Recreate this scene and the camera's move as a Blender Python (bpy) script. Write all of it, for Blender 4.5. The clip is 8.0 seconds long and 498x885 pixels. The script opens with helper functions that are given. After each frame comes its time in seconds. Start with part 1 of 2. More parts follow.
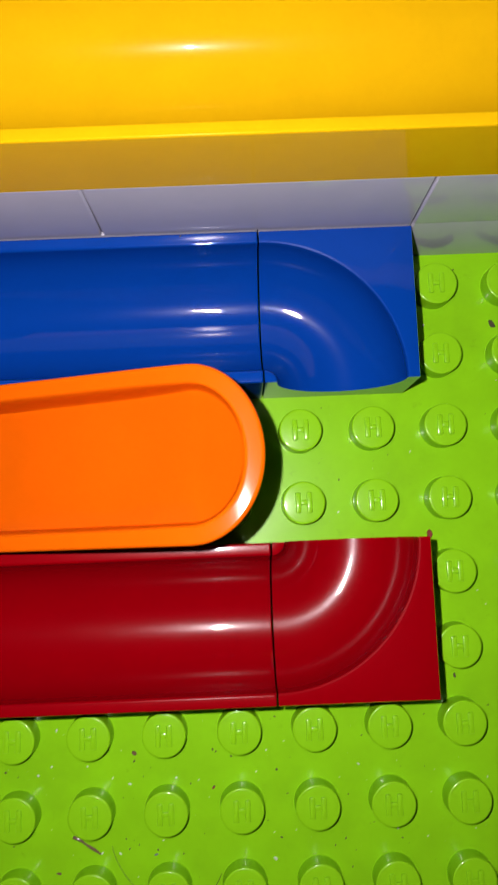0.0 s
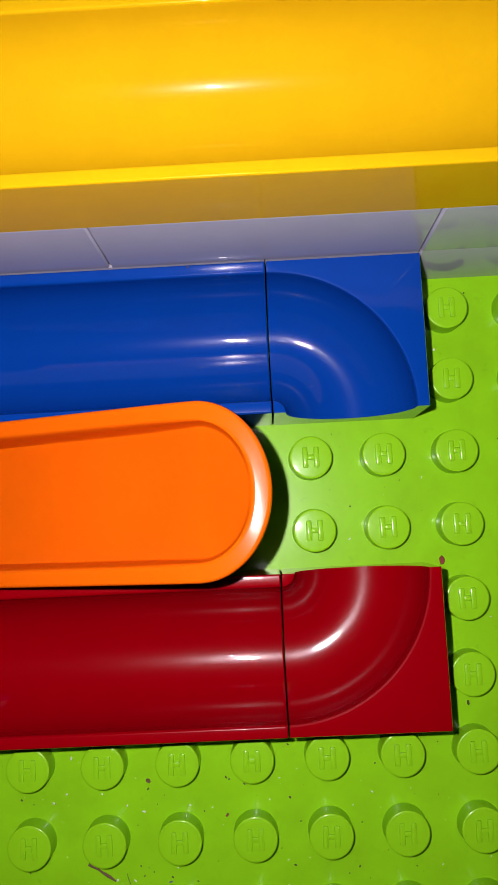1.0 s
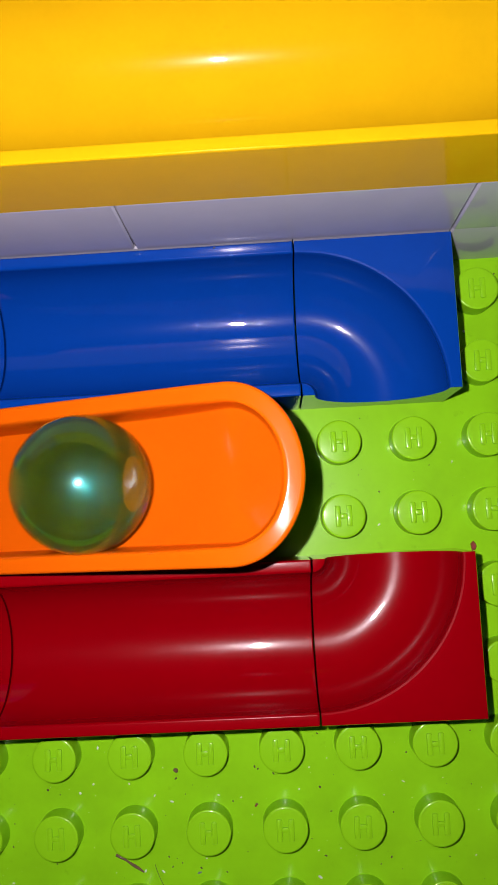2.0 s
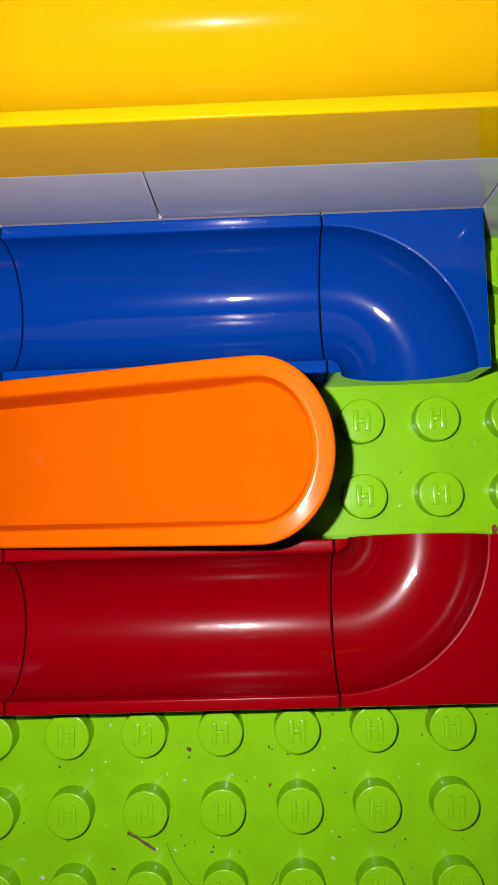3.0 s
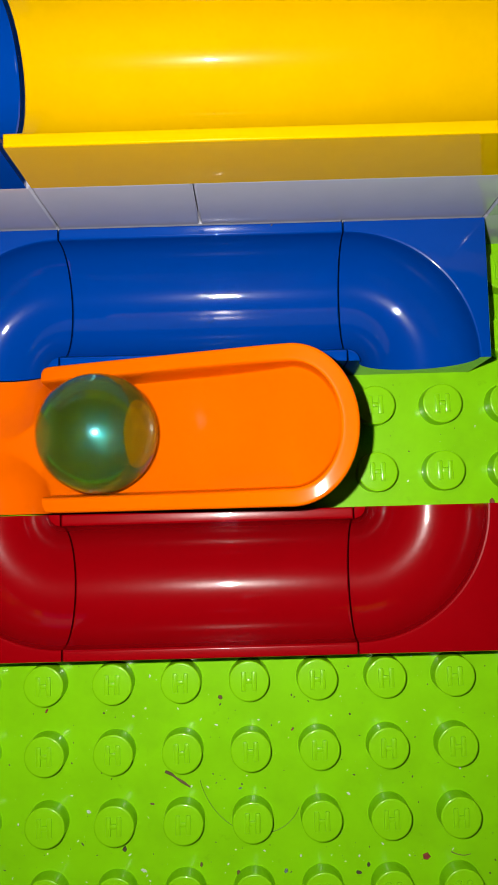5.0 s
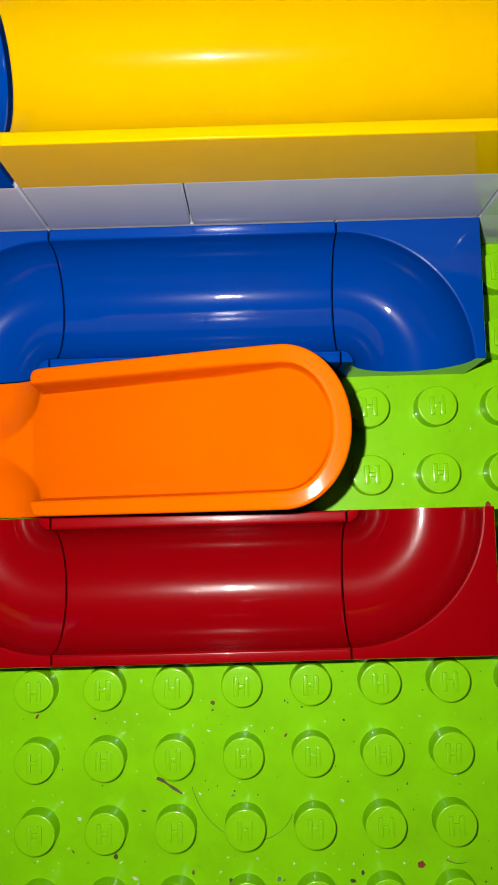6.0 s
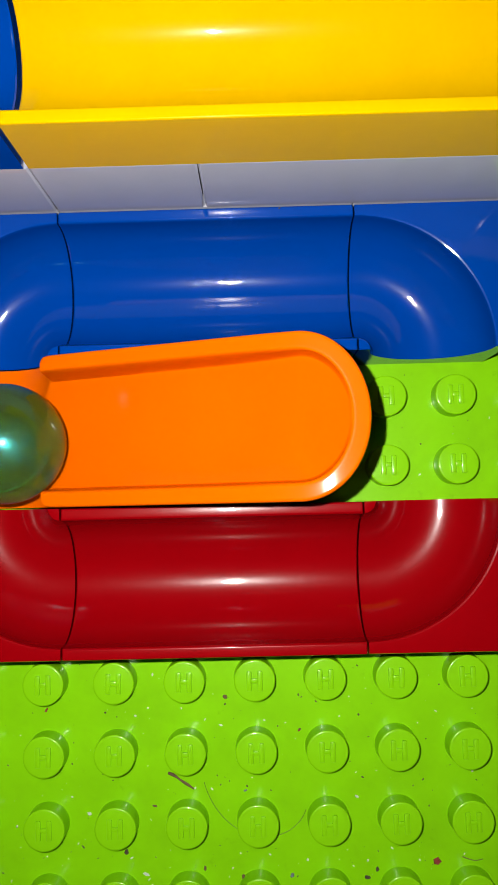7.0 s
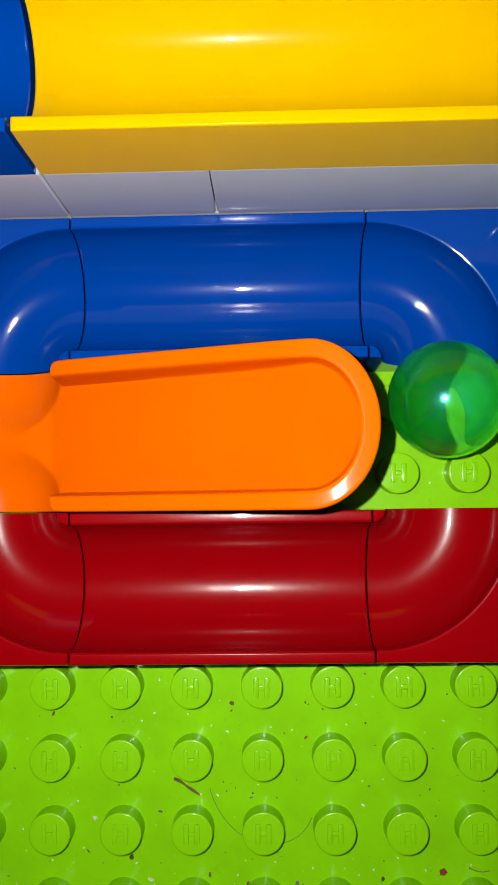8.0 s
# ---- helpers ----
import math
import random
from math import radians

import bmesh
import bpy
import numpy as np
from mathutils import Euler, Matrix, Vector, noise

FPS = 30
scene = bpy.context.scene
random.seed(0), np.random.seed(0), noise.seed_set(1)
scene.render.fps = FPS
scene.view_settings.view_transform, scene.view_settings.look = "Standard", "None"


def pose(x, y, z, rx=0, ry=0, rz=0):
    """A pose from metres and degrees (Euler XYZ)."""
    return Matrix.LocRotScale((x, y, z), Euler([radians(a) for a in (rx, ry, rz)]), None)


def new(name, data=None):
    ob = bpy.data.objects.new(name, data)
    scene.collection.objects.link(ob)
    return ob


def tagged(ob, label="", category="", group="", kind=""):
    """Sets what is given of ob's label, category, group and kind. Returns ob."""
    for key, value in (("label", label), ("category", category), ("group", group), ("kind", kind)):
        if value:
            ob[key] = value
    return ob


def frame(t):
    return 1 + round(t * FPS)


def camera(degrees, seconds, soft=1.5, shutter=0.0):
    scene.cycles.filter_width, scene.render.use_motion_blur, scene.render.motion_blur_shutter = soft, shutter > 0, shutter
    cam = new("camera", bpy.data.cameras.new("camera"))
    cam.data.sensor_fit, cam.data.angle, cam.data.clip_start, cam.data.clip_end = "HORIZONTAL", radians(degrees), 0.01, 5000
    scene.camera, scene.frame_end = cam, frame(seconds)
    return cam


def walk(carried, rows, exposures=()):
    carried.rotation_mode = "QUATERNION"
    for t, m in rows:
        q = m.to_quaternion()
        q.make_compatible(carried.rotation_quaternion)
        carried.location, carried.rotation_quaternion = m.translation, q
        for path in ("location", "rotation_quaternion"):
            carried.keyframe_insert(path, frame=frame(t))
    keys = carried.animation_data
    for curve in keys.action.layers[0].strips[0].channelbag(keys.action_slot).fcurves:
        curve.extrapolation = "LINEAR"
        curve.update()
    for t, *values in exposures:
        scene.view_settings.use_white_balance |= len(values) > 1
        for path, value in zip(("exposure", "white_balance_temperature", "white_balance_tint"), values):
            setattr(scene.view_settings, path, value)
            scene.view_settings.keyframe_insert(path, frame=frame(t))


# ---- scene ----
MM = 0.001
cam = camera(33.23, 8.0, 1.2, 0.25)
# seconds, place in millimetres, turn in degrees
PATH = [
    (0, -4.96, -13.59, 187.19, 6.049, -0.238, -2.298),
    (0.2, -2.79, -8.36, 185.67, 5.897, -0.556, -1.830),
    (0.5, -2.74, -8.44, 187.11, 6.075, 0.095, -2.170),
    (1, -1.83, -6.67, 187.92, 5.756, 1.391, -2.726),
    (1.5, -5.11, -6.41, 187.15, 5.586, 1.745, -3.009),
    (1.7, -5.68, -7.26, 186.73, 5.616, 2.123, -3.042),
    (2.8, -6.93, -9.91, 178.80, 4.544, 1.557, -2.057),
    (3, -12.03, -9.45, 181.78, 4.358, 1.448, -1.796),
    (3.5, -10.56, -11.11, 179.49, 4.239, 1.022, -1.340),
    (4, -11.89, -11.30, 174.70, 4.328, 1.052, -1.226),
    (4.2, -23.16, -7.89, 179.55, 4.626, 0.957, -1.256),
    (4.5, -28.13, -6.36, 192.50, 4.115, 1.038, -1.296),
    (4.7, -21.47, -14.98, 206.35, 5.088, 1.118, -1.353),
    (5, -21.56, -16.16, 203.24, 4.600, 0.382, -1.560),
    (5.2, -19.87, -16.54, 202.43, 4.935, 0.519, -1.552),
    (6.3, -19.11, -15.82, 200.89, 4.684, 0.598, -1.533),
    (6.5, -22.11, -14.81, 201.10, 4.253, 0.472, -1.494),
    (7, -21.73, -15.26, 196.65, 3.933, 0.754, -1.395),
    (7.5, -20.97, -14.63, 193.99, 3.640, 1.029, -1.021),
    (8, -20.90, -14.21, 196.42, 4.060, 1.610, -0.706),
]
walk(cam, [(t, pose(x * MM, y * MM, z * MM, a, b, c)) for t, x, y, z, a, b, c in PATH],
     [(0.0, -0.44, 6450, 22), (0.5, -0.42, 6450, 19), (1.0, -0.5, 6400, 26), (1.7, -0.5, 6400, 26), (2.8, -0.45, 6450, 18), (4.0, -0.46, 6450, 16),
      (4.5, -0.5, 6500, 13), (5.0, -0.05, 6500, 7), (7.0, -0.08, 6500, 6), (8.0, -0.15, 6500, 6)])

# ---- light: a dark room; the one lamp is the small white torch carried beside the lens, built further down ----
world = bpy.data.worlds.new("dark_room")
scene.world = world
world.use_nodes = True
world.node_tree.nodes["Background"].inputs[0].default_value = (0.75, 0.85, 1.0, 1)
world.node_tree.nodes["Background"].inputs[1].default_value = 0.0015
TORCH = (-12.5, 7.0, 1.0)    # place of the torch beside the lens, in millimetres
TORCH_RADIUS, TORCH_GLOW = 1.3, 43600.0


# ---- materials ----
def plastic(name, colour, rough=0.16, scratch=0.25, dirt=0.0, dirt_colour=(0.1, 0.09, 0.05), grain=0.03, coat=0.8, gloss=0.045, level=0.12, stretch=(1, 1, 1)):
    """Moulded glossy plastic: slight clouding of the colour, worn gloss, fine scratches."""
    mat = bpy.data.materials.new(name)
    mat.use_nodes = True
    nodes, links = mat.node_tree.nodes, mat.node_tree.links
    shader = nodes["Principled BSDF"]
    shader.inputs["IOR"].default_value = 1.53
    coord = nodes.new("ShaderNodeTexCoord")

    def noise_of(scale, detail=3.0, squeeze=(1, 1, 1), rough_=0.6, turn=0.0):
        mapping = nodes.new("ShaderNodeMapping")
        mapping.inputs["Scale"].default_value = squeeze
        spin = nodes.new("ShaderNodeMapping")
        spin.inputs["Rotation"].default_value = (0, 0, turn)
        links.new(coord.outputs["Object"], spin.inputs["Vector"])
        links.new(spin.outputs[0], mapping.inputs["Vector"])
        tex = nodes.new("ShaderNodeTexNoise")
        tex.inputs["Scale"].default_value, tex.inputs["Detail"].default_value = scale, detail
        tex.inputs["Roughness"].default_value = rough_
        links.new(mapping.outputs[0], tex.inputs["Vector"])
        return tex.outputs["Fac"]

    def ramp(value, low, high, a, b):
        m = nodes.new("ShaderNodeMapRange")
        for k, v in zip(("From Min", "From Max", "To Min", "To Max"), (low, high, a, b)):
            m.inputs[k].default_value = v
        links.new(value, m.inputs["Value"])
        return m.outputs[0]

    def mix(fac, a, b):
        m = nodes.new("ShaderNodeMix")
        m.data_type = "RGBA"
        links.new(fac, m.inputs["Factor"])
        for socket, v in ((m.inputs["A"], a), (m.inputs["B"], b)):
            if isinstance(v, tuple):
                socket.default_value = (*v, 1)
            else:
                links.new(v, socket)
        return m.outputs["Result"]

    cloud = ramp(noise_of(90, 4), 0.3, 0.7, 0, 1)
    base = mix(cloud, tuple(c * (1 - grain) for c in colour), tuple(min(1, c * (1 + grain)) for c in colour))
    if dirt:
        base = mix(ramp(noise_of(240, 5, rough_=0.7), 0.62, 0.82, 0, dirt), base, dirt_colour)
        base = mix(ramp(noise_of(48, 6, rough_=0.65), 0.5, 0.75, 0, dirt), base, tuple(0.5 * (a + b) for a, b in zip(colour, dirt_colour)))
        base = mix(ramp(noise_of(620, 4, rough_=0.8), 0.68, 0.78, 0, dirt), base, (0.5, 0.62, 0.3))
    links.new(base, shader.inputs["Base Color"])
    shader.inputs["Coat Weight"].default_value = coat
    links.new(ramp(noise_of(420, 6, rough_=0.8), 0.5, 0.75, gloss * 0.8, gloss + 0.08 * scratch), shader.inputs["Coat Roughness"])
    shader.inputs["Specular IOR Level"].default_value = level
    wear = ramp(noise_of(700, 5, stretch, 0.75), 0.35, 0.75, rough * 0.92, rough * 1.12)
    links.new(wear, shader.inputs["Roughness"])
    bump = nodes.new("ShaderNodeBump")
    bump.inputs["Strength"].default_value, bump.inputs["Distance"].default_value = 0.4 * scratch, 0.00004
    links.new(noise_of(1500, 4, stretch, 0.7), bump.inputs["Height"])
    last = None
    for turn in (0.5, -0.8, 1.7) if scratch >= 0.5 else ():
        lines = nodes.new("ShaderNodeBump")
        lines.inputs["Strength"].default_value, lines.inputs["Distance"].default_value = 0.09, 0.00002
        height = ramp(noise_of(2600, 0, (0.08, 1, 1), turn=turn), 0.69, 0.73, 1, 0)
        links.new(height, lines.inputs["Height"])
        if last:
            links.new(last, lines.inputs["Normal"])
        last = lines.outputs[0]
    wave = nodes.new("ShaderNodeBump")
    wave.inputs["Strength"].default_value, wave.inputs["Distance"].default_value = 0.04, 0.0002
    links.new(noise_of(120, 1), wave.inputs["Height"])
    if last:
        links.new(last, wave.inputs["Normal"])
    links.new(wave.outputs[0], bump.inputs["Normal"])
    for socket in ("Normal", "Coat Normal"):
        links.new(bump.outputs[0], shader.inputs[socket])
    return mat


def plain(name, colour, rough=0.6):
    return plastic(name, colour, rough, 0.4, 0.0, grain=0.25)


GREEN = plastic("lime_green_plastic", (0.176, 0.455, 0.003), 0.3, 0.3, 0.38, (0.065, 0.13, 0.006), 0.06, coat=0.22, gloss=0.1, level=0.1)
RED = plastic("dark_red_plastic", (0.205, 0.0, 0.002), 0.23, 0.5, coat=0.8, level=0.07, gloss=0.012, stretch=(0.25, 1, 1))
BLUE = plastic("deep_blue_plastic", (0.0, 0.034, 0.238), 0.23, 0.5, coat=0.8, level=0.02, gloss=0.012, stretch=(0.25, 1, 1))
YELLOW = plastic("sun_yellow_plastic", (0.54, 0.315, 0.0), 0.2, 0.12, coat=0.22, gloss=0.015, level=0.02)
ORANGE = plastic("bright_orange_plastic", (0.61, 0.094, 0.0), 0.3, 0.12, coat=0.22, gloss=0.14, level=0.015)
WHITE = plastic("white_plastic", (0.29, 0.29, 0.34), 0.2, 0.08, coat=1.0, gloss=0.01, level=0.06)
WOOD = plain("brown_wood", (0.12, 0.07, 0.04))
TWIG = plain("dry_twig", (0.10, 0.06, 0.035), 0.7)
HAIR = plain("dark_hair", (0.05, 0.06, 0.02), 0.5)
PALE = plain("pale_dust", (0.5, 0.54, 0.45), 0.6)
DARK = plain("dark_grit", (0.06, 0.045, 0.03), 0.7)
GREY = plain("grey_lint", (0.12, 0.15, 0.16), 0.7)
RUST = plain("red_brown_crumb", (0.2, 0.03, 0.03), 0.6)


def green_glass():
    """Clear sea-green glass: part bends the light, part lets it straight through to what lies below, and a cyan gloss
    paints its inner glow.
    """
    mat = bpy.data.materials.new("green_glass")
    mat.use_nodes = True
    nodes, links = mat.node_tree.nodes, mat.node_tree.links
    shader = nodes["Principled BSDF"]
    shader.inputs["Base Color"].default_value = (0.18, 0.56, 0.52, 1)
    shader.inputs["Transmission Weight"].default_value = 1.0
    shader.inputs["Roughness"].default_value = 0.0
    shader.inputs["IOR"].default_value = 1.5
    clear = nodes.new("ShaderNodeBsdfTransparent")
    clear.inputs["Color"].default_value = (0.22, 0.7, 0.62, 1)
    both = nodes.new("ShaderNodeMixShader")
    both.inputs[0].default_value = 0.16
    links.new(shader.outputs[0], both.inputs[1])
    links.new(clear.outputs[0], both.inputs[2])
    # cyan-tinted gloss stands in for the light focused inside the ball
    painted_glow = nodes.new("ShaderNodeBsdfGlossy")
    painted_glow.inputs["Color"].default_value, painted_glow.inputs["Roughness"].default_value = (0.22, 0.88, 1.0, 1), 0.2
    last = nodes.new("ShaderNodeMixShader")
    last.inputs[0].default_value = 0.04
    links.new(both.outputs[0], last.inputs[1])
    links.new(painted_glow.outputs[0], last.inputs[2])
    links.new(last.outputs[0], nodes["Material Output"].inputs["Surface"])
    return mat


def torch_glow():
    mat = bpy.data.materials.new("white_torch_light")
    mat.use_nodes = True
    shader = mat.node_tree.nodes["Principled BSDF"]
    shader.inputs["Base Color"].default_value = (0.9, 0.9, 0.85, 1)
    shader.inputs["Emission Color"].default_value = (1.0, 0.97, 0.93, 1)
    shader.inputs["Emission Strength"].default_value = TORCH_GLOW
    return mat


GLASS = green_glass()


# ---- mesh helpers (millimetres in, metres out) ----
def mesh_of(name, verts, faces, material, smooth=True, angle=35):
    me = bpy.data.meshes.new(name)
    me.from_pydata([(x * MM, y * MM, z * MM) for x, y, z in verts], [], faces)
    bm = bmesh.new()
    bm.from_mesh(me)
    bmesh.ops.remove_doubles(bm, verts=bm.verts, dist=1e-6)
    bmesh.ops.recalc_face_normals(bm, faces=bm.faces)
    for e in bm.edges:
        e.smooth = len(e.link_faces) == 2 and e.calc_face_angle(0) < radians(angle)
    for f in bm.faces:
        f.smooth = smooth
    bm.to_mesh(me)
    bm.free()
    me.materials.append(material)
    return me


def thing(name, me, place, label, category, group="", kind=""):
    ob = new(name, me)
    ob.matrix_world = place
    return tagged(ob, label, category, group, kind)


def part(name, me, parent, place=None, label=""):
    ob = new(name, me)
    ob.parent = parent
    if place is not None:
        ob.matrix_basis = place
    return tagged(ob, label)


def compound(name, pieces, material, place, label, category, group="", angle=35):
    """A thing in parts: an empty at its base with one mesh for each (name, verts, faces)."""
    ob = tagged(new(name), label, category, group)
    ob.empty_display_size = 0.005
    ob.matrix_world = place
    for word, verts, faces in pieces:
        used = sorted({i for f in faces for i in f})
        order = {v: k for k, v in enumerate(used)}
        part(word, mesh_of(word, [verts[i] for i in used], [tuple(order[i] for i in f) for f in faces], material, angle=angle), ob)
    return ob


def columns(rows, a, b):
    """The sheet between two columns of a loft."""
    return loft([r[a:b + 1] for r in rows])


def end_sheet(row, base):
    return loft([row, [(p[0], p[1], base) for p in row]])


def at(x, y, z, rz=0):
    return pose(x * MM, y * MM, z * MM, 0, 0, rz)


def loft(rows, closed=False):
    """Verts and faces of a sheet through rows of equally many points."""
    n = len(rows[0])
    verts = [p for r in rows for p in r]
    faces = []
    for i in range(len(rows) - 1):
        for j in range(n if closed else n - 1):
            k = (j + 1) % n
            faces.append((i * n + j, i * n + k, (i + 1) * n + k, (i + 1) * n + j))
    return verts, faces


def box_shape(x0, y0, z0, x1, y1, z1, b=0.35):
    """A box with chamfered upright and upper edges."""
    def ring(z, d):
        return [(x0 + d + b, y0 + d, z), (x1 - d - b, y0 + d, z), (x1 - d, y0 + d + b, z), (x1 - d, y1 - d - b, z),
                (x1 - d - b, y1 - d, z), (x0 + d + b, y1 - d, z), (x0 + d, y1 - d - b, z), (x0 + d, y0 + d + b, z)]
    rows = [ring(z0, 0), ring(z1 - b, 0), ring(z1 - 0.3 * b, 0.3 * b), ring(z1, b)]
    verts, faces = loft(rows, True)
    faces += [tuple(range(24, 32)), tuple(reversed(range(8)))]
    return verts, faces


# ---- table and plate ----
TOP = 20.5      # upper rim of the lower tracks
WALL = 43.6     # top of the white bricks
RIM = 62.4      # upper rim of the high rails
HALF = 13.3     # half width of the channel
AXIS = 1.3      # the channel's axis lies this far under the rim


def build_table():
    verts, faces = box_shape(-600, -600, -40, 600, 600, -4.2, 3)
    thing("table_top", mesh_of("table_top", verts, faces, WOOD), at(0, 0, 0), "brown wooden table top under the building plate", "table", kind="structure")


def stud_shape():
    rows = []
    for r, z in ((4.86, 0.0), (4.78, 0.05), (4.74, 0.14), (4.73, 0.5), (4.7, 4.7), (4.66, 4.88), (4.52, 5.0), (4.2, 5.04)):
        rows.append([(r * math.cos(a), r * math.sin(a), z) for a in [2 * math.pi * k / 32 for k in range(32)]])
    verts, faces = loft(rows, True)
    faces.append(tuple(range(len(verts) - 32, len(verts))))
    return verts, faces


def mark_shape():
    """The raised mould mark on a stud: two upright bars and a short bar between them."""
    verts, faces = [], []
    for x0, y0, x1, y1 in ((-1.8, -2.25, -0.65, 2.25), (0.65, -2.25, 1.8, 2.25), (-0.75, -0.5, 0.75, 0.6)):
        v, f = box_shape(x0, y0, 0.0, x1, y1, 0.42, 0.2)
        n = len(verts)
        verts += v
        faces += [tuple(n + i for i in q) for q in f]
    return verts, faces


COVERED = [(-96, -48, 32, -16), (-96, 16, 32, 48), (-160, 48, 96, 80), (-128, -16, -32, 16)]


def build_plate():
    verts, faces = box_shape(-192, -192, -4.0, 192, 192, 0, 0.6)
    plate = thing("building_plate", mesh_of("building_plate", verts, faces, GREEN), at(0, 0, 0),
                  "lime green plastic building plate with round studs, dusty", "building plate")
    verts, faces = stud_shape()
    me = mesh_of("stud", verts, faces, GREEN)
    mark = mesh_of("mould_mark", *mark_shape(), GREEN)
    for i in range(-8, 6):
        for j in range(-9, 9):
            x, y = 8 + 16 * i, 8 + 16 * j
            if not any(a < x < c and b < y < d for a, b, c, d in COVERED):
                stud = part("stud", me, plate, at(x, y, 0, random.uniform(-1, 1)))
                part("mould_mark", mark, stud, at(0, 0, 5.02))


# ---- channels ----
def channel_profile(base, rim, half=HALF):
    """From outer foot to outer foot across a rail: (offset from the axis, height)."""
    zc = rim - AXIS
    def fillet(o, side, r):
        return [(o + side * r * (1 - math.cos(a)), rim - r * (1 - math.sin(a))) for a in [math.pi * k / 10 for k in range(6)]]
    pts = [(-15.85, base)] + fillet(-15.85, 1, 0.4) + fillet(-half, -1, 0.55)[::-1]
    pts += [(-half * math.cos(a), zc - half * math.sin(a)) for a in [math.pi * k / 36 for k in range(37)]]
    return pts + [(-o, z) for o, z in reversed(pts[:13])]


def straight_shape(x0, x1, base, rim):
    prof = channel_profile(base, rim)
    gap = 0.18
    steps = [(x0 + gap, 0.25), (x0 + gap + 0.25, 0.0), (x0 + gap + 0.6, 0.0), (x0 + gap + 2, 0.0), (x1 - gap - 2, 0.0), (x1 - gap - 0.6, 0.0), (x1 - gap - 0.25, 0.0), (x1 - gap, 0.25)]
    rows = []
    for x, d in steps:
        rows.append([(x, o * (1 - d * 0.012), max(z - d * 0.8, base)) for o, z in prof])
    last = len(prof) - 1
    return [("channel", *columns(rows, 1, last - 1)), ("side_wall", *columns(rows, 0, 1)), ("side_wall", *columns(rows, last - 1, last)),
            ("end_face", *end_sheet(rows[0], base)), ("end_face", *end_sheet(rows[-1], base))]


def curve_shape(base=0.0, rim=TOP):
    """A quarter bend in a 32 mm block: bend centre at the origin, block in x > 0, y < 0."""
    zc, inner, outer, mid = rim - AXIS, 16 - HALF, 16 + HALF, 16.0
    prof = [(0.25, rim - 0.4), (0.5, rim), (inner - 0.45, rim), (inner - 0.12, rim - 0.13), (inner, rim - 0.45)]
    prof += [(mid - HALF * math.cos(a), zc - HALF * math.sin(a)) for a in [math.pi * k / 32 for k in range(33)]]
    prof += [(outer, rim - 0.45), (outer + 0.12, rim - 0.13), (outer + 0.45, rim)]
    steps = 40
    rows = []
    for i in range(steps + 1):
        a = 0.5 * math.pi * i / steps
        c, s = math.cos(a), math.sin(a)
        edge = 31.85 / max(c, s)
        line = [(r * c, -r * s, z) for r, z in prof]
        for f, z in ((edge - 0.45, rim), (edge - 0.13, rim - 0.12), (edge, rim - 0.45), (edge, base)):
            f = max(f, outer + 0.5) if f < edge - 0.2 else f
            line.append((f * c, -f * s, z))
        rows.append(line)
    # ends stand back by a hair so that a joint shows
    rows = [[(max(x, 0.18), min(y, -0.12), z) for x, y, z in r] for r in rows]
    last = len(rows[0]) - 1
    return [("channel", *columns(rows, 0, last - 4)), ("corner_block", *columns(rows, last - 4, last)),
            ("end_face", *end_sheet(rows[0], base)), ("end_face", *end_sheet(rows[-1], base))]


def mirrored(pieces, sx, sy):
    return [(word, [(x * sx, y * sy, z) for x, y, z in verts], faces) for word, verts, faces in pieces]


def build_tracks():
    straight = straight_shape(-32, 32, 0, TOP)
    bend = curve_shape()
    for name, mat, colour, side in (("red", RED, "dark red", -1), ("blue", BLUE, "deep blue", 1)):
        compound("straight_track", straight, mat, at(-32, side * 32, 0), colour + " glossy plastic straight marble channel on the plate", "marble track", name + " loop")
        compound("curved_track", mirrored(bend, 1, -side), mat, at(0, side * 16, 0),
                 colour + " plastic quarter-bend channel block opening onto green studs", "marble track", name + " loop")
        compound("curved_track", mirrored(bend, -1, -side), mat, at(-64, side * 16, 0),
                 colour + " plastic quarter-bend channel block meeting the orange ramp", "marble track", name + " loop")
    compound("high_rail", straight_shape(-64, 64, WALL, RIM), YELLOW, at(0, 64, 0), "bright yellow plastic marble rail on top of white bricks", "marble track", "high rails")
    compound("high_rail", straight_shape(-32, 32, WALL, RIM), BLUE, at(-96.6, 64, 0), "blue plastic marble rail butting the yellow rail", "marble track", "high rails")


def build_wall():
    for x0, x1, z0, z1 in ((-128, -64, TOP, WALL), (-64, -32, TOP, WALL), (-32, 32, TOP, WALL), (32, 96, TOP, WALL),
                           (-128, -64, 0, TOP), (-64, 0, 0, TOP), (0, 32, 0, TOP), (32, 96, 0, TOP)):
        w = (x1 - x0) / 2
        verts, faces = box_shape(-w + 0.12, -15.9, 0, w - 0.12, 15.9, z1 - z0 - 0.12, 0.4)
        thing("building_brick", mesh_of("building_brick", verts, faces, WHITE), at((x0 + x1) / 2, 64, z0),
              "glossy white plastic building brick in the wall under the rail", "building brick", "white brick wall")


# ---- the orange double ramp ----
SIDE, END, REACH = 15.8, 65.8, 13.2     # half width, where the end begins to round, depth of the rounding


def rim_height(u):
    return 25.6 + 0.38 * (u - 14) - 0.01 * max(u - 58, 0) ** 2


def lip(u):
    """Depth of the step inside the rim: full along the sides, nearly none at the round end."""
    return 1 - 0.88 * min(max((u - 54) / 15, 0), 1) ** 0.7


def floor_height(u, off):
    off = min(off, 12.6)
    return 12.0 + 0.42 * (u - 14) + 9.3 * (max(u - 50, 0) / 29) ** 2 + 23 - math.sqrt(529 - off * off)


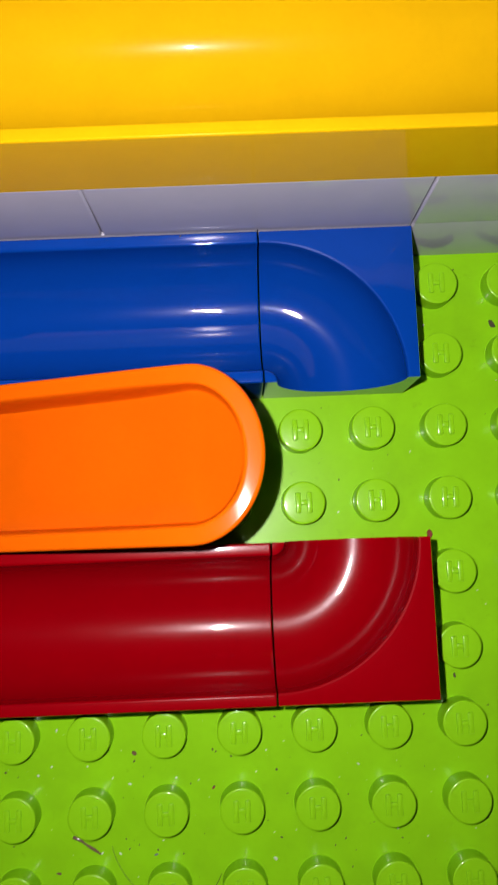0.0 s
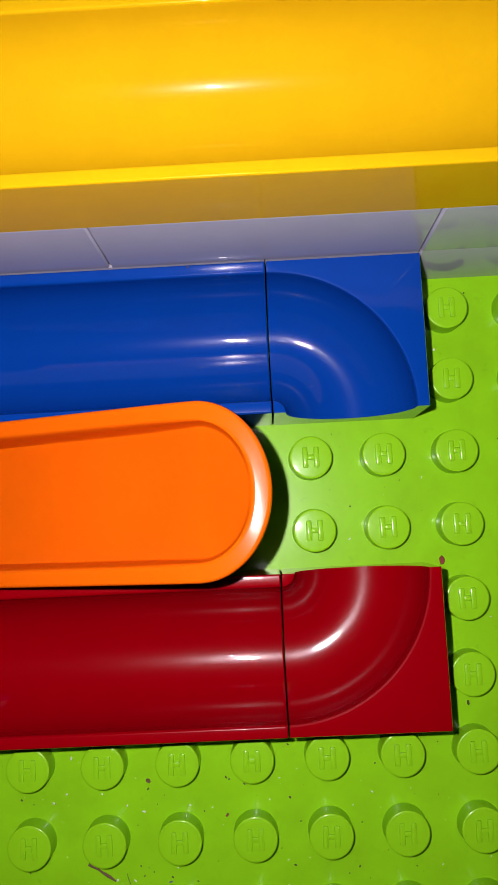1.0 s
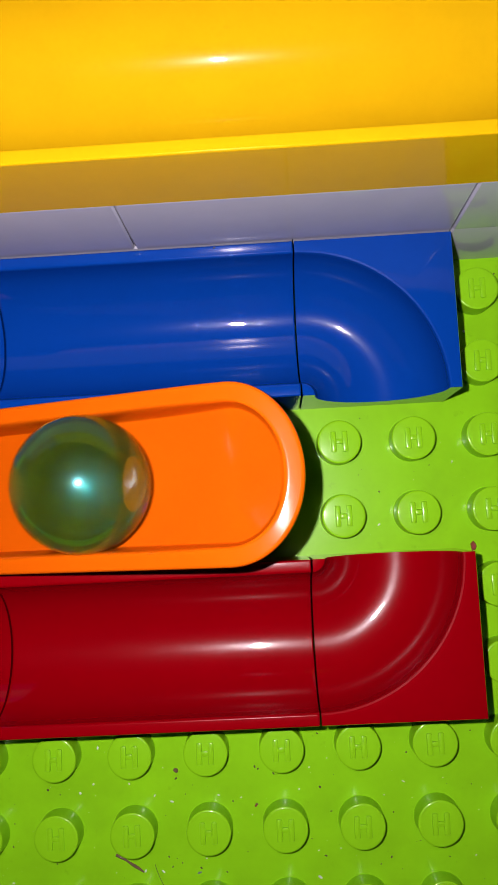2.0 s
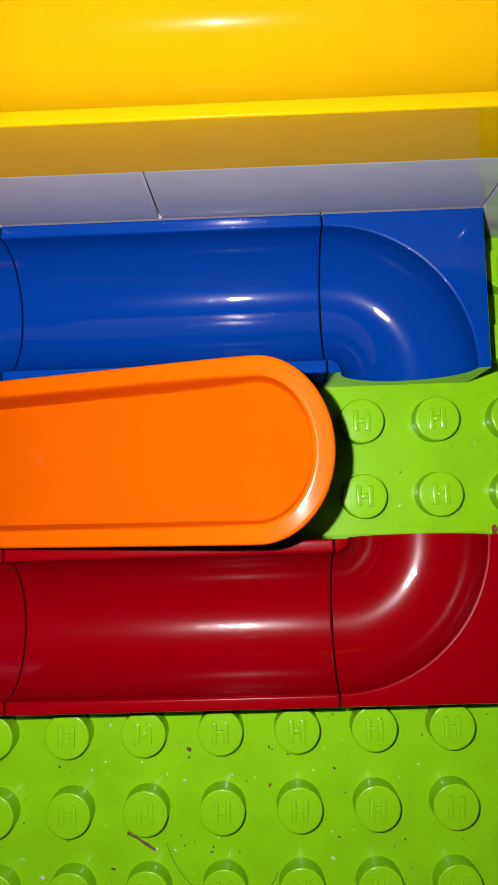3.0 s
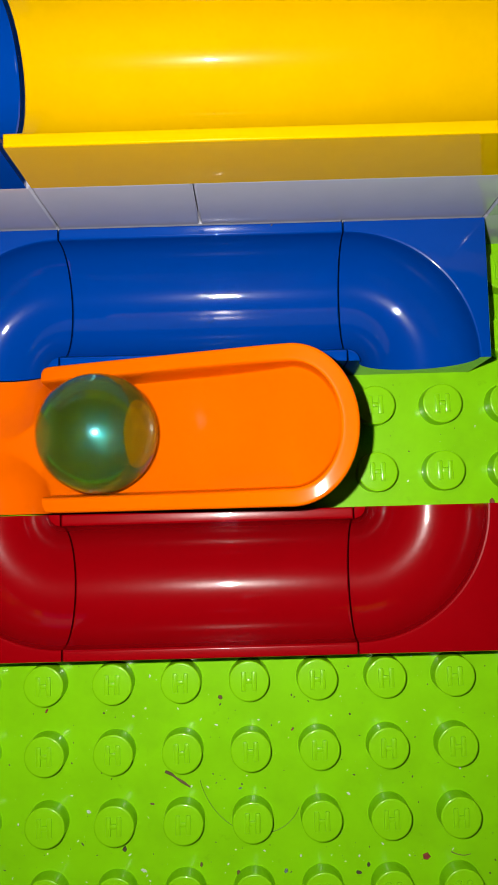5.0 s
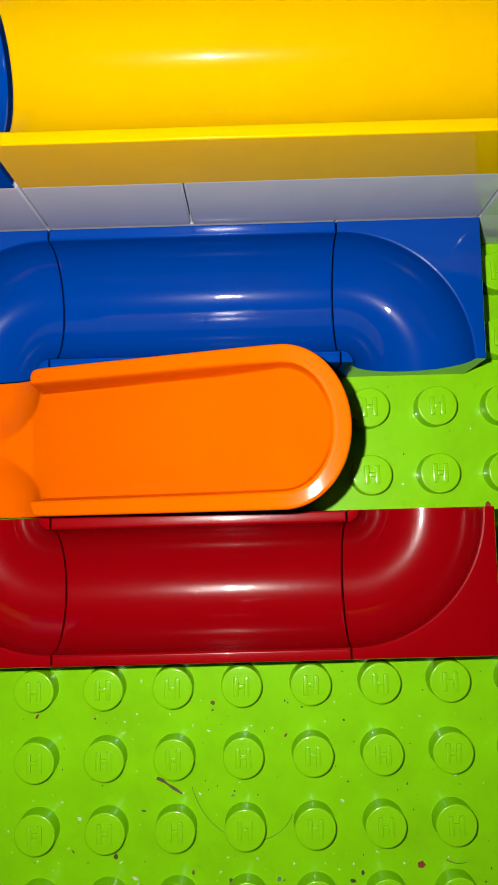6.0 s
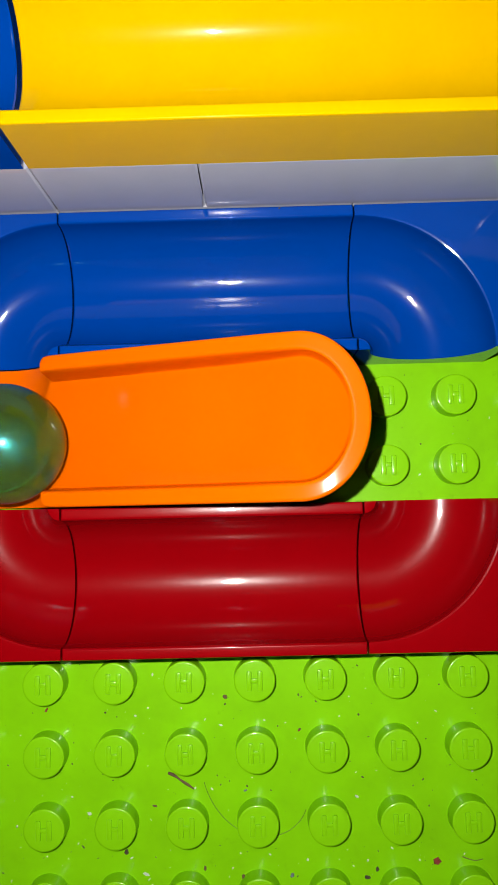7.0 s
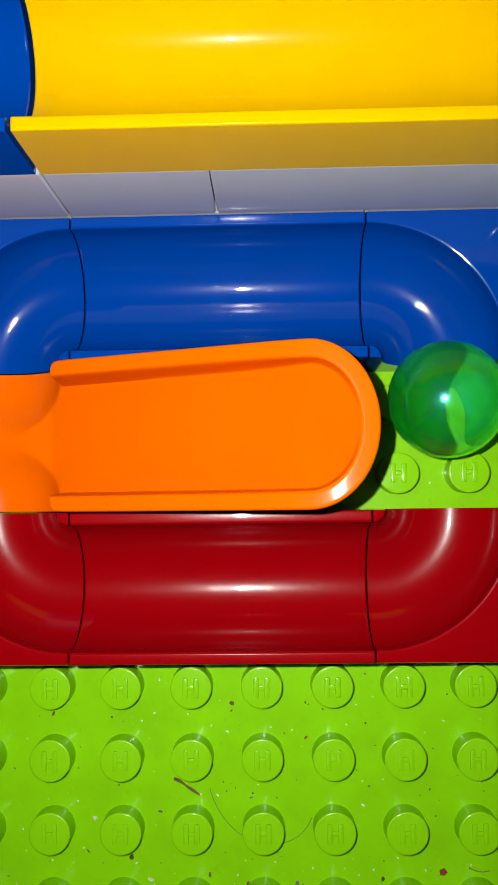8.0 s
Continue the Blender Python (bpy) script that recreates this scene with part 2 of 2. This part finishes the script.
def crossing_height(x, y):
    u = abs(x)
    trough = TOP - AXIS - math.sqrt(max(HALF * HALF - u * u, 0)) + 4.2 * math.exp(-((y / 6.5) ** 2))
    tray = floor_height(max(u, 9.5), abs(y)) if abs(y) < 12.6 else 99
    k = 0.3
    h = max(k - abs(trough - tray), 0) / k
    return min(trough, tray) - h * h * k * 0.25


def ramp_side(sign):
    """One of the two sloping trays, as rows that run round its rim."""
    stations = [13.2 + (END - 13.2) * k / 16 for k in range(17)]
    stations[1:1] = [13.5, 14.0, 14.7]
    trim = [1.6, 0.9, 0.4, 0.1]
    outline = [(u, SIDE, u) for u in stations]
    outline += [(END + REACH * math.sin(a), SIDE * math.cos(a), END) for a in [math.pi * k / 40 for k in range(1, 40)]]
    outline += [(u, -SIDE, u) for u in reversed(stations)]
    def inward(p, d):
        u, y, c = p
        if u > END:
            return (END + (u - END) * (REACH - d) / REACH, y * (SIDE - d) / SIDE)
        k = stations.index(u)
        return (u, math.copysign(SIDE - max(d, trim[k] if k < 4 else 0), y))
    rows = []
    def add(d, dz):
        rows.append([(u, y, rim_height(min(u, END + REACH)) + dz * (lip(u) if d > 2 else 1)) for u, y in (inward(p, d) for p in outline)])
    def foot(p, d, dz):
        u, y = inward(p, d)
        return (u, y, max(rim_height(u) - 26 + dz, 0))
    rows.append([foot(p, 0.3, 0) for p in outline])
    add(0.25, -6)
    add(0.0, -0.8)
    add(0.06, -0.5)
    add(0.2, -0.2)
    add(0.4, -0.05)
    add(0.62, 0.0)
    add(0.8, 0.0)
    add(2.6, 0.0)
    add(2.85, -0.03)
    add(3.05, -0.13)
    add(3.28, -0.42)
    add(3.4, -0.95)
    for s in (1.0, 0.993, 0.986, 0.978, 0.968, 0.95, 0.945, 0.93, 0.9, 0.86, 0.82, 0.78, 0.74, 0.65, 0.5, 0.3, 0.12, 0.0):
        line = []
        for p in outline:
            u, y = inward(p, 3.5)
            q = (p[2] + (u - p[2]) * s, y * s)
            off = abs(y * s) if u <= END else 12.6 * s * (1 - 0.75 * (u - END) / REACH)
            low = floor_height(q[0], off)
            start = 0.95
            if s > start:
                top = rim_height(u) - 1.3 * lip(u)
                f = (s - start) / (1 - start)
                low = low + (top - low) * f ** 2
            line.append((q[0], q[1], low))
        rows.append(line)
    verts, faces = loft(rows)
    n = len(outline)
    # inner ends of the side walls
    for j in (0, n - 1):
        m = len(verts)
        verts += [(rows[i][j][0], rows[i][j][1], 3.0) for i in range(len(rows))]
        faces += [(i * n + j, (i + 1) * n + j, m + i + 1, m + i) for i in range(len(rows) - 1)]
    # underside
    m = len(verts)
    verts += [(p[2], 0, max(rim_height(p[2]) - 26, 0)) for p in outline]
    faces += [(j, j + 1, m + j + 1, m + j) for j in range(n - 1)]
    return [(sign * u, y, z) for u, y, z in verts], faces


def build_ramp():
    nx, ny = 52, 60
    grid = [[(-13.2 + 26.4 * i / nx, -SIDE + 2 * SIDE * j / ny) for j in range(ny + 1)] for i in range(nx + 1)]
    rows = [[(x, y, crossing_height(x, y)) for x, y in r] for r in grid]
    rows = [[(p[0], p[1], 0) for p in rows[0]]] + rows + [[(p[0], p[1], 0) for p in rows[-1]]]
    rows = [[(r[0][0], r[0][1], 0)] + r + [(r[-1][0], r[-1][1], 0)] for r in rows]
    pieces = [("crossing", *loft(rows)), ("tray", *ramp_side(1)), ("tray", *ramp_side(-1))]
    compound("double_ramp", pieces, ORANGE, at(-80, 0, 0),
             "bright orange plastic double ramp with round-ended raised trays between the channels", "marble track", angle=50)


# ---- dust and crumbs ----
def crumb(verts, faces, x, y, z, size, flat=0.35):
    n, k = len(verts), random.randint(5, 7)
    turn, long = random.uniform(0, 6.28), random.uniform(0.6, 1.6)
    ring = []
    for i in range(k):
        a = 2 * math.pi * i / k
        r = size * random.uniform(0.6, 1.0)
        px, py = r * math.cos(a) * long, r * math.sin(a) / long
        ring.append((x + px * math.cos(turn) - py * math.sin(turn), y + px * math.sin(turn) + py * math.cos(turn)))
    verts += [(px, py, z) for px, py in ring] + [(x + (px - x) * 0.6, y + (py - y) * 0.6, z + size * flat) for px, py in ring]
    faces += [(n + i, n + (i + 1) % k, n + k + (i + 1) % k, n + k + i) for i in range(k)]
    faces.append(tuple(range(n + k, n + 2 * k)))


def open_ground():
    while True:
        x, y = random.uniform(-100, 62), random.uniform(-125, 50)
        if random.random() < 0.55:
            y = random.uniform(-125, -50 if random.random() < 0.6 else -91)
        cx, cy = (x % 16) - 8, (y % 16) - 8
        if not any(a - 1 < x < c + 1 and b - 1 < y < d + 1 for a, b, c, d in COVERED) and math.hypot(cx, cy) > 6.1 and not (x < 2 and -16 < y < 16):
            return x, y


def build_dust():
    for name, mat, count, low, high, label in (("pale_dust", PALE, 210, 0.06, 0.42, "pale dust flecks scattered on the green plate"),
                                               ("dark_grit", DARK, 300, 0.07, 0.36, "dark grit scattered on the green plate")):
        verts, faces = [], []
        for _ in range(count):
            x, y = open_ground()
            crumb(verts, faces, x, y, 0.0, low + (high - low) * random.random() ** 2.5)
        thing(name, mesh_of(name, verts, faces, mat), at(0, 0, 0), label, "dust", kind="stuff")
    for x, y, size, mat, word in ((36.1, -15.9, 1.1, RUST, "red-brown"), (-72.4, -62.6, 0.6, RUST, "red-brown"), (-54.3, -95.0, 0.8, DARK, "dark"),
                               (16.5, -98.4, 1.1, RUST, "red-brown"), (-31.0, -60.5, 0.7, WOOD, "grey-brown"), (-27.5, -101.0, 1.0, WOOD, "brown"),
                               (53.3, 31.3, 1.0, DARK, "dark"), (39.6, -46.9, 0.55, DARK, "dark"), (-14.1, -68.5, 0.35, RUST, "red-brown"),
                               (-16.0, 47.4, 0.3, DARK, "dark"), (-1.2, -83.6, 0.45, PALE, "pale"), (-49.8, -99.9, 0.8, PALE, "pale"),
                               (0.5, -101.6, 0.75, DARK, "dark"), (2.9, -99.8, 0.6, DARK, "dark"), (-16.5, -100.8, 0.75, GREY, "grey"), (-13.9, -68.2, 0.4, WOOD, "brown"),
                               (-12.9, -97.4, 0.45, PALE, "pale"), (-36.3, -98.9, 0.6, WOOD, "brown"), (-47.6, -84.8, 0.5, WOOD, "brown"), (-64.2, -93.6, 0.4, DARK, "dark"),
                               (-62.7, -86.2, 0.7, PALE, "pale"), (-26.7, -81.7, 0.45, GREY, "grey")):
        verts, faces = [], []
        crumb(verts, faces, 0, 0, 0, size, 0.5)
        # the one on the rim is no dirt: it stands in for a dark notch
        on_track = y > 40
        thing("crumb", mesh_of("crumb", verts, faces, mat), at(x, y, TOP if on_track else 0), word + " crumb of dirt on the " + ("blue rim, standing in for a dark notch" if on_track else "green plate"), "crumb", "crumbs")


def tube(points, radius, sides=6):
    rows = []
    for i, p in enumerate(points):
        d = Vector(points[min(i + 1, len(points) - 1)]) - Vector(points[max(i - 1, 0)])
        side = d.cross(Vector((0, 0, 1))).normalized()
        up = side.cross(d).normalized()
        r = radius(i / (len(points) - 1))
        rows.append([tuple(Vector(p) + (side * math.cos(a) + up * math.sin(a)) * r) for a in [2 * math.pi * k / sides for k in range(sides)]])
    verts, faces = loft(rows, True)
    faces += [tuple(range(sides)), tuple(range(len(verts) - sides, len(verts)))]
    return verts, faces


def build_litter():
    pts = [(-44.4 + 5.8 * s + 0.15 * math.sin(9 * s), -77.3 - 3.5 * s + 0.2 * math.sin(5 * s), 0.45 + 0.1 * math.sin(7 * s)) for s in [k / 12 for k in range(13)]]
    verts, faces = tube(pts, lambda s: 0.34 + 0.08 * math.sin(11 * s) - 0.08 * s, 8)
    thing("twig", mesh_of("twig", verts, faces, TWIG), at(0, 0, 0), "short dry brown twig lying on the green plate", "twig")
    pts = [(22.3 + 4.6 * s, -97.3 - 0.9 * math.sin(2.4 * s), 0.16) for s in [k / 10 for k in range(11)]]
    verts, faces = tube(pts, lambda s: 0.13 - 0.05 * s, 6)
    thing("fibre", mesh_of("fibre", verts, faces, TWIG), at(0, 0, 0), "short curled dark fibre lying on the green plate", "fibre")
    bez = [(-36.2, -79.6), (-34.4, -86.8), (-28.5, -94.5), (-19.5, -94.5), (-14.5, -90.5), (-13.0, -86.2)]
    pts = []
    for k in range(41):
        s, layer = k / 40, bez
        while len(layer) > 1:
            layer = [(a[0] + (b[0] - a[0]) * s, a[1] + (b[1] - a[1]) * s) for a, b in zip(layer, layer[1:])]
        pts.append((layer[0][0], layer[0][1], 0.12))
    verts, faces = tube(pts, lambda s: 0.07, 5)
    thing("hair", mesh_of("hair", verts, faces, HAIR), at(0, 0, 0), "thin dark curved hair lying on the green plate", "hair")


# ---- the marble ----
BALL = 12.65


def build_marble():
    me = bpy.data.meshes.new("marble")
    bm = bmesh.new()
    bmesh.ops.create_uvsphere(bm, u_segments=96, v_segments=48, radius=BALL * MM)
    for f in bm.faces:
        f.smooth = True
    bm.to_mesh(me)
    bm.free()
    me.materials.append(GLASS)
    return thing("marble", me, at(-95, 0, 24), "large clear green glass marble rolling in the channels", "marble")


# ---- the torch ----
def build_torch():
    torch = tagged(new("torch"), "small white torch lamp, lit, held beside the lens", "torch")
    torch.empty_display_size = 0.005
    ring = [2 * math.pi * k / 24 for k in range(24)]
    verts, faces = loft([[(r * math.cos(a), r * math.sin(a), z) for a in ring] for r, z in ((1.9, 0.05), (2.7, 0.05), (2.9, 0.25), (2.9, 3.0), (2.6, 3.3))], True)
    faces += [tuple(range(24)), tuple(range(96, 120))]
    part("housing", mesh_of("housing", verts, faces, DARK), torch)
    verts = [(TORCH_RADIUS * math.cos(a), TORCH_RADIUS * math.sin(a), 0.0) for a in ring]
    part("lens", mesh_of("lens", verts, [tuple(range(24))], torch_glow(), smooth=False), torch, label="bright white torch lens")
    return torch


# turning points of the rolling to and fro on the ramp: seconds, place along it
SWINGS = [(-0.22, -30), (0.15, -127), (0.53, -31.3), (0.9, -124), (1.28, -36.5), (1.65, -121), (2.03, -40), (2.4, -117), (2.77, -44.2), (3.12, -114),
          (3.495, -47.8), (3.87, -110.5), (4.245, -49), (4.6, -108), (4.965, -52.8), (5.32, -104.5), (5.69, -58), (6.05, -99), (6.41, -62.5),
          (6.74, -94.5), (7.04, -74)]
# then out through the red channel and onto the studs
RUN = [(7.04, -74, -3.0), (7.12, -78.8, -4.6), (7.2, -83.0, -8.5), (7.3, -78.5, -21.7), (7.4, -59.6, -31.9), (7.5, -38.5, -32.3), (7.6, -17.0, -32),
       (7.7, 4.3, -31.5), (7.8, 15.2, -19.8), (7.9, 15.6, 1.0), (8.0, 16.9, 7.3)]


def ball_height(x, y):
    if y < -12:
        return 18.4 if y < -17 else 17.6
    if x > 0:
        return 17.05
    u = abs(x + 80)
    return 22.7 + 1.9 * (u / 14) ** 2 - 0.4 * max(abs(y) - 3, 0) if u < 14 else 24.6 + 0.42 * (u - 14)


def ball_place(t):
    if t < RUN[0][0]:
        for (a, xa), (b, xb) in zip(SWINGS, SWINGS[1:]):
            if a <= t <= b:
                x = (xa + xb) / 2 + (xa - xb) / 2 * math.cos(math.pi * (t - a) / (b - a))
                y = -0.4 + 0.2 * t
                if t > 6.6:
                    y += (-3.0 - y) * ((t - 6.6) / 0.44) ** 2
                return x, y, ball_height(x, 0)
    for i in range(len(RUN) - 1):
        if t <= RUN[i + 1][0] + 1e-6:
            p0, p1, p2, p3 = (RUN[max(0, min(k, len(RUN) - 1))] for k in (i - 1, i, i + 1, i + 2))
            s = (t - p1[0]) / (p2[0] - p1[0])
            x, y = (0.5 * (2 * b + (c - a) * s + (2 * a - 5 * b + 4 * c - d) * s * s + (3 * b - a - 3 * c + d) * s ** 3)
                    for a, b, c, d in zip(p0[1:], p1[1:], p2[1:], p3[1:]))
            return x, y, ball_height(x, y)


def motions():
    rows, turn, last = [], Matrix.Identity(4), None
    for k in range(int(8.0 * FPS) + 1):
        p = Vector(ball_place(k / FPS))
        if last is not None:
            d = p - last
            d.z = 0
            if d.length > 1e-6:
                turn = Matrix.Rotation(d.length / BALL, 4, Vector((0, 0, 1)).cross(d).normalized()) @ turn
        rows.append((k / FPS, Matrix.Translation(p * MM) @ turn))
        last = p
    walk(marble, rows)
    walk(torch, [(t, pose(x * MM, y * MM, z * MM, a, b, c) @ at(*TORCH)) for t, x, y, z, a, b, c in PATH])


build_table()
build_tracks()
build_wall()
build_ramp()
marble = build_marble()
torch = build_torch()
build_litter()
build_dust()
build_plate()
motions()
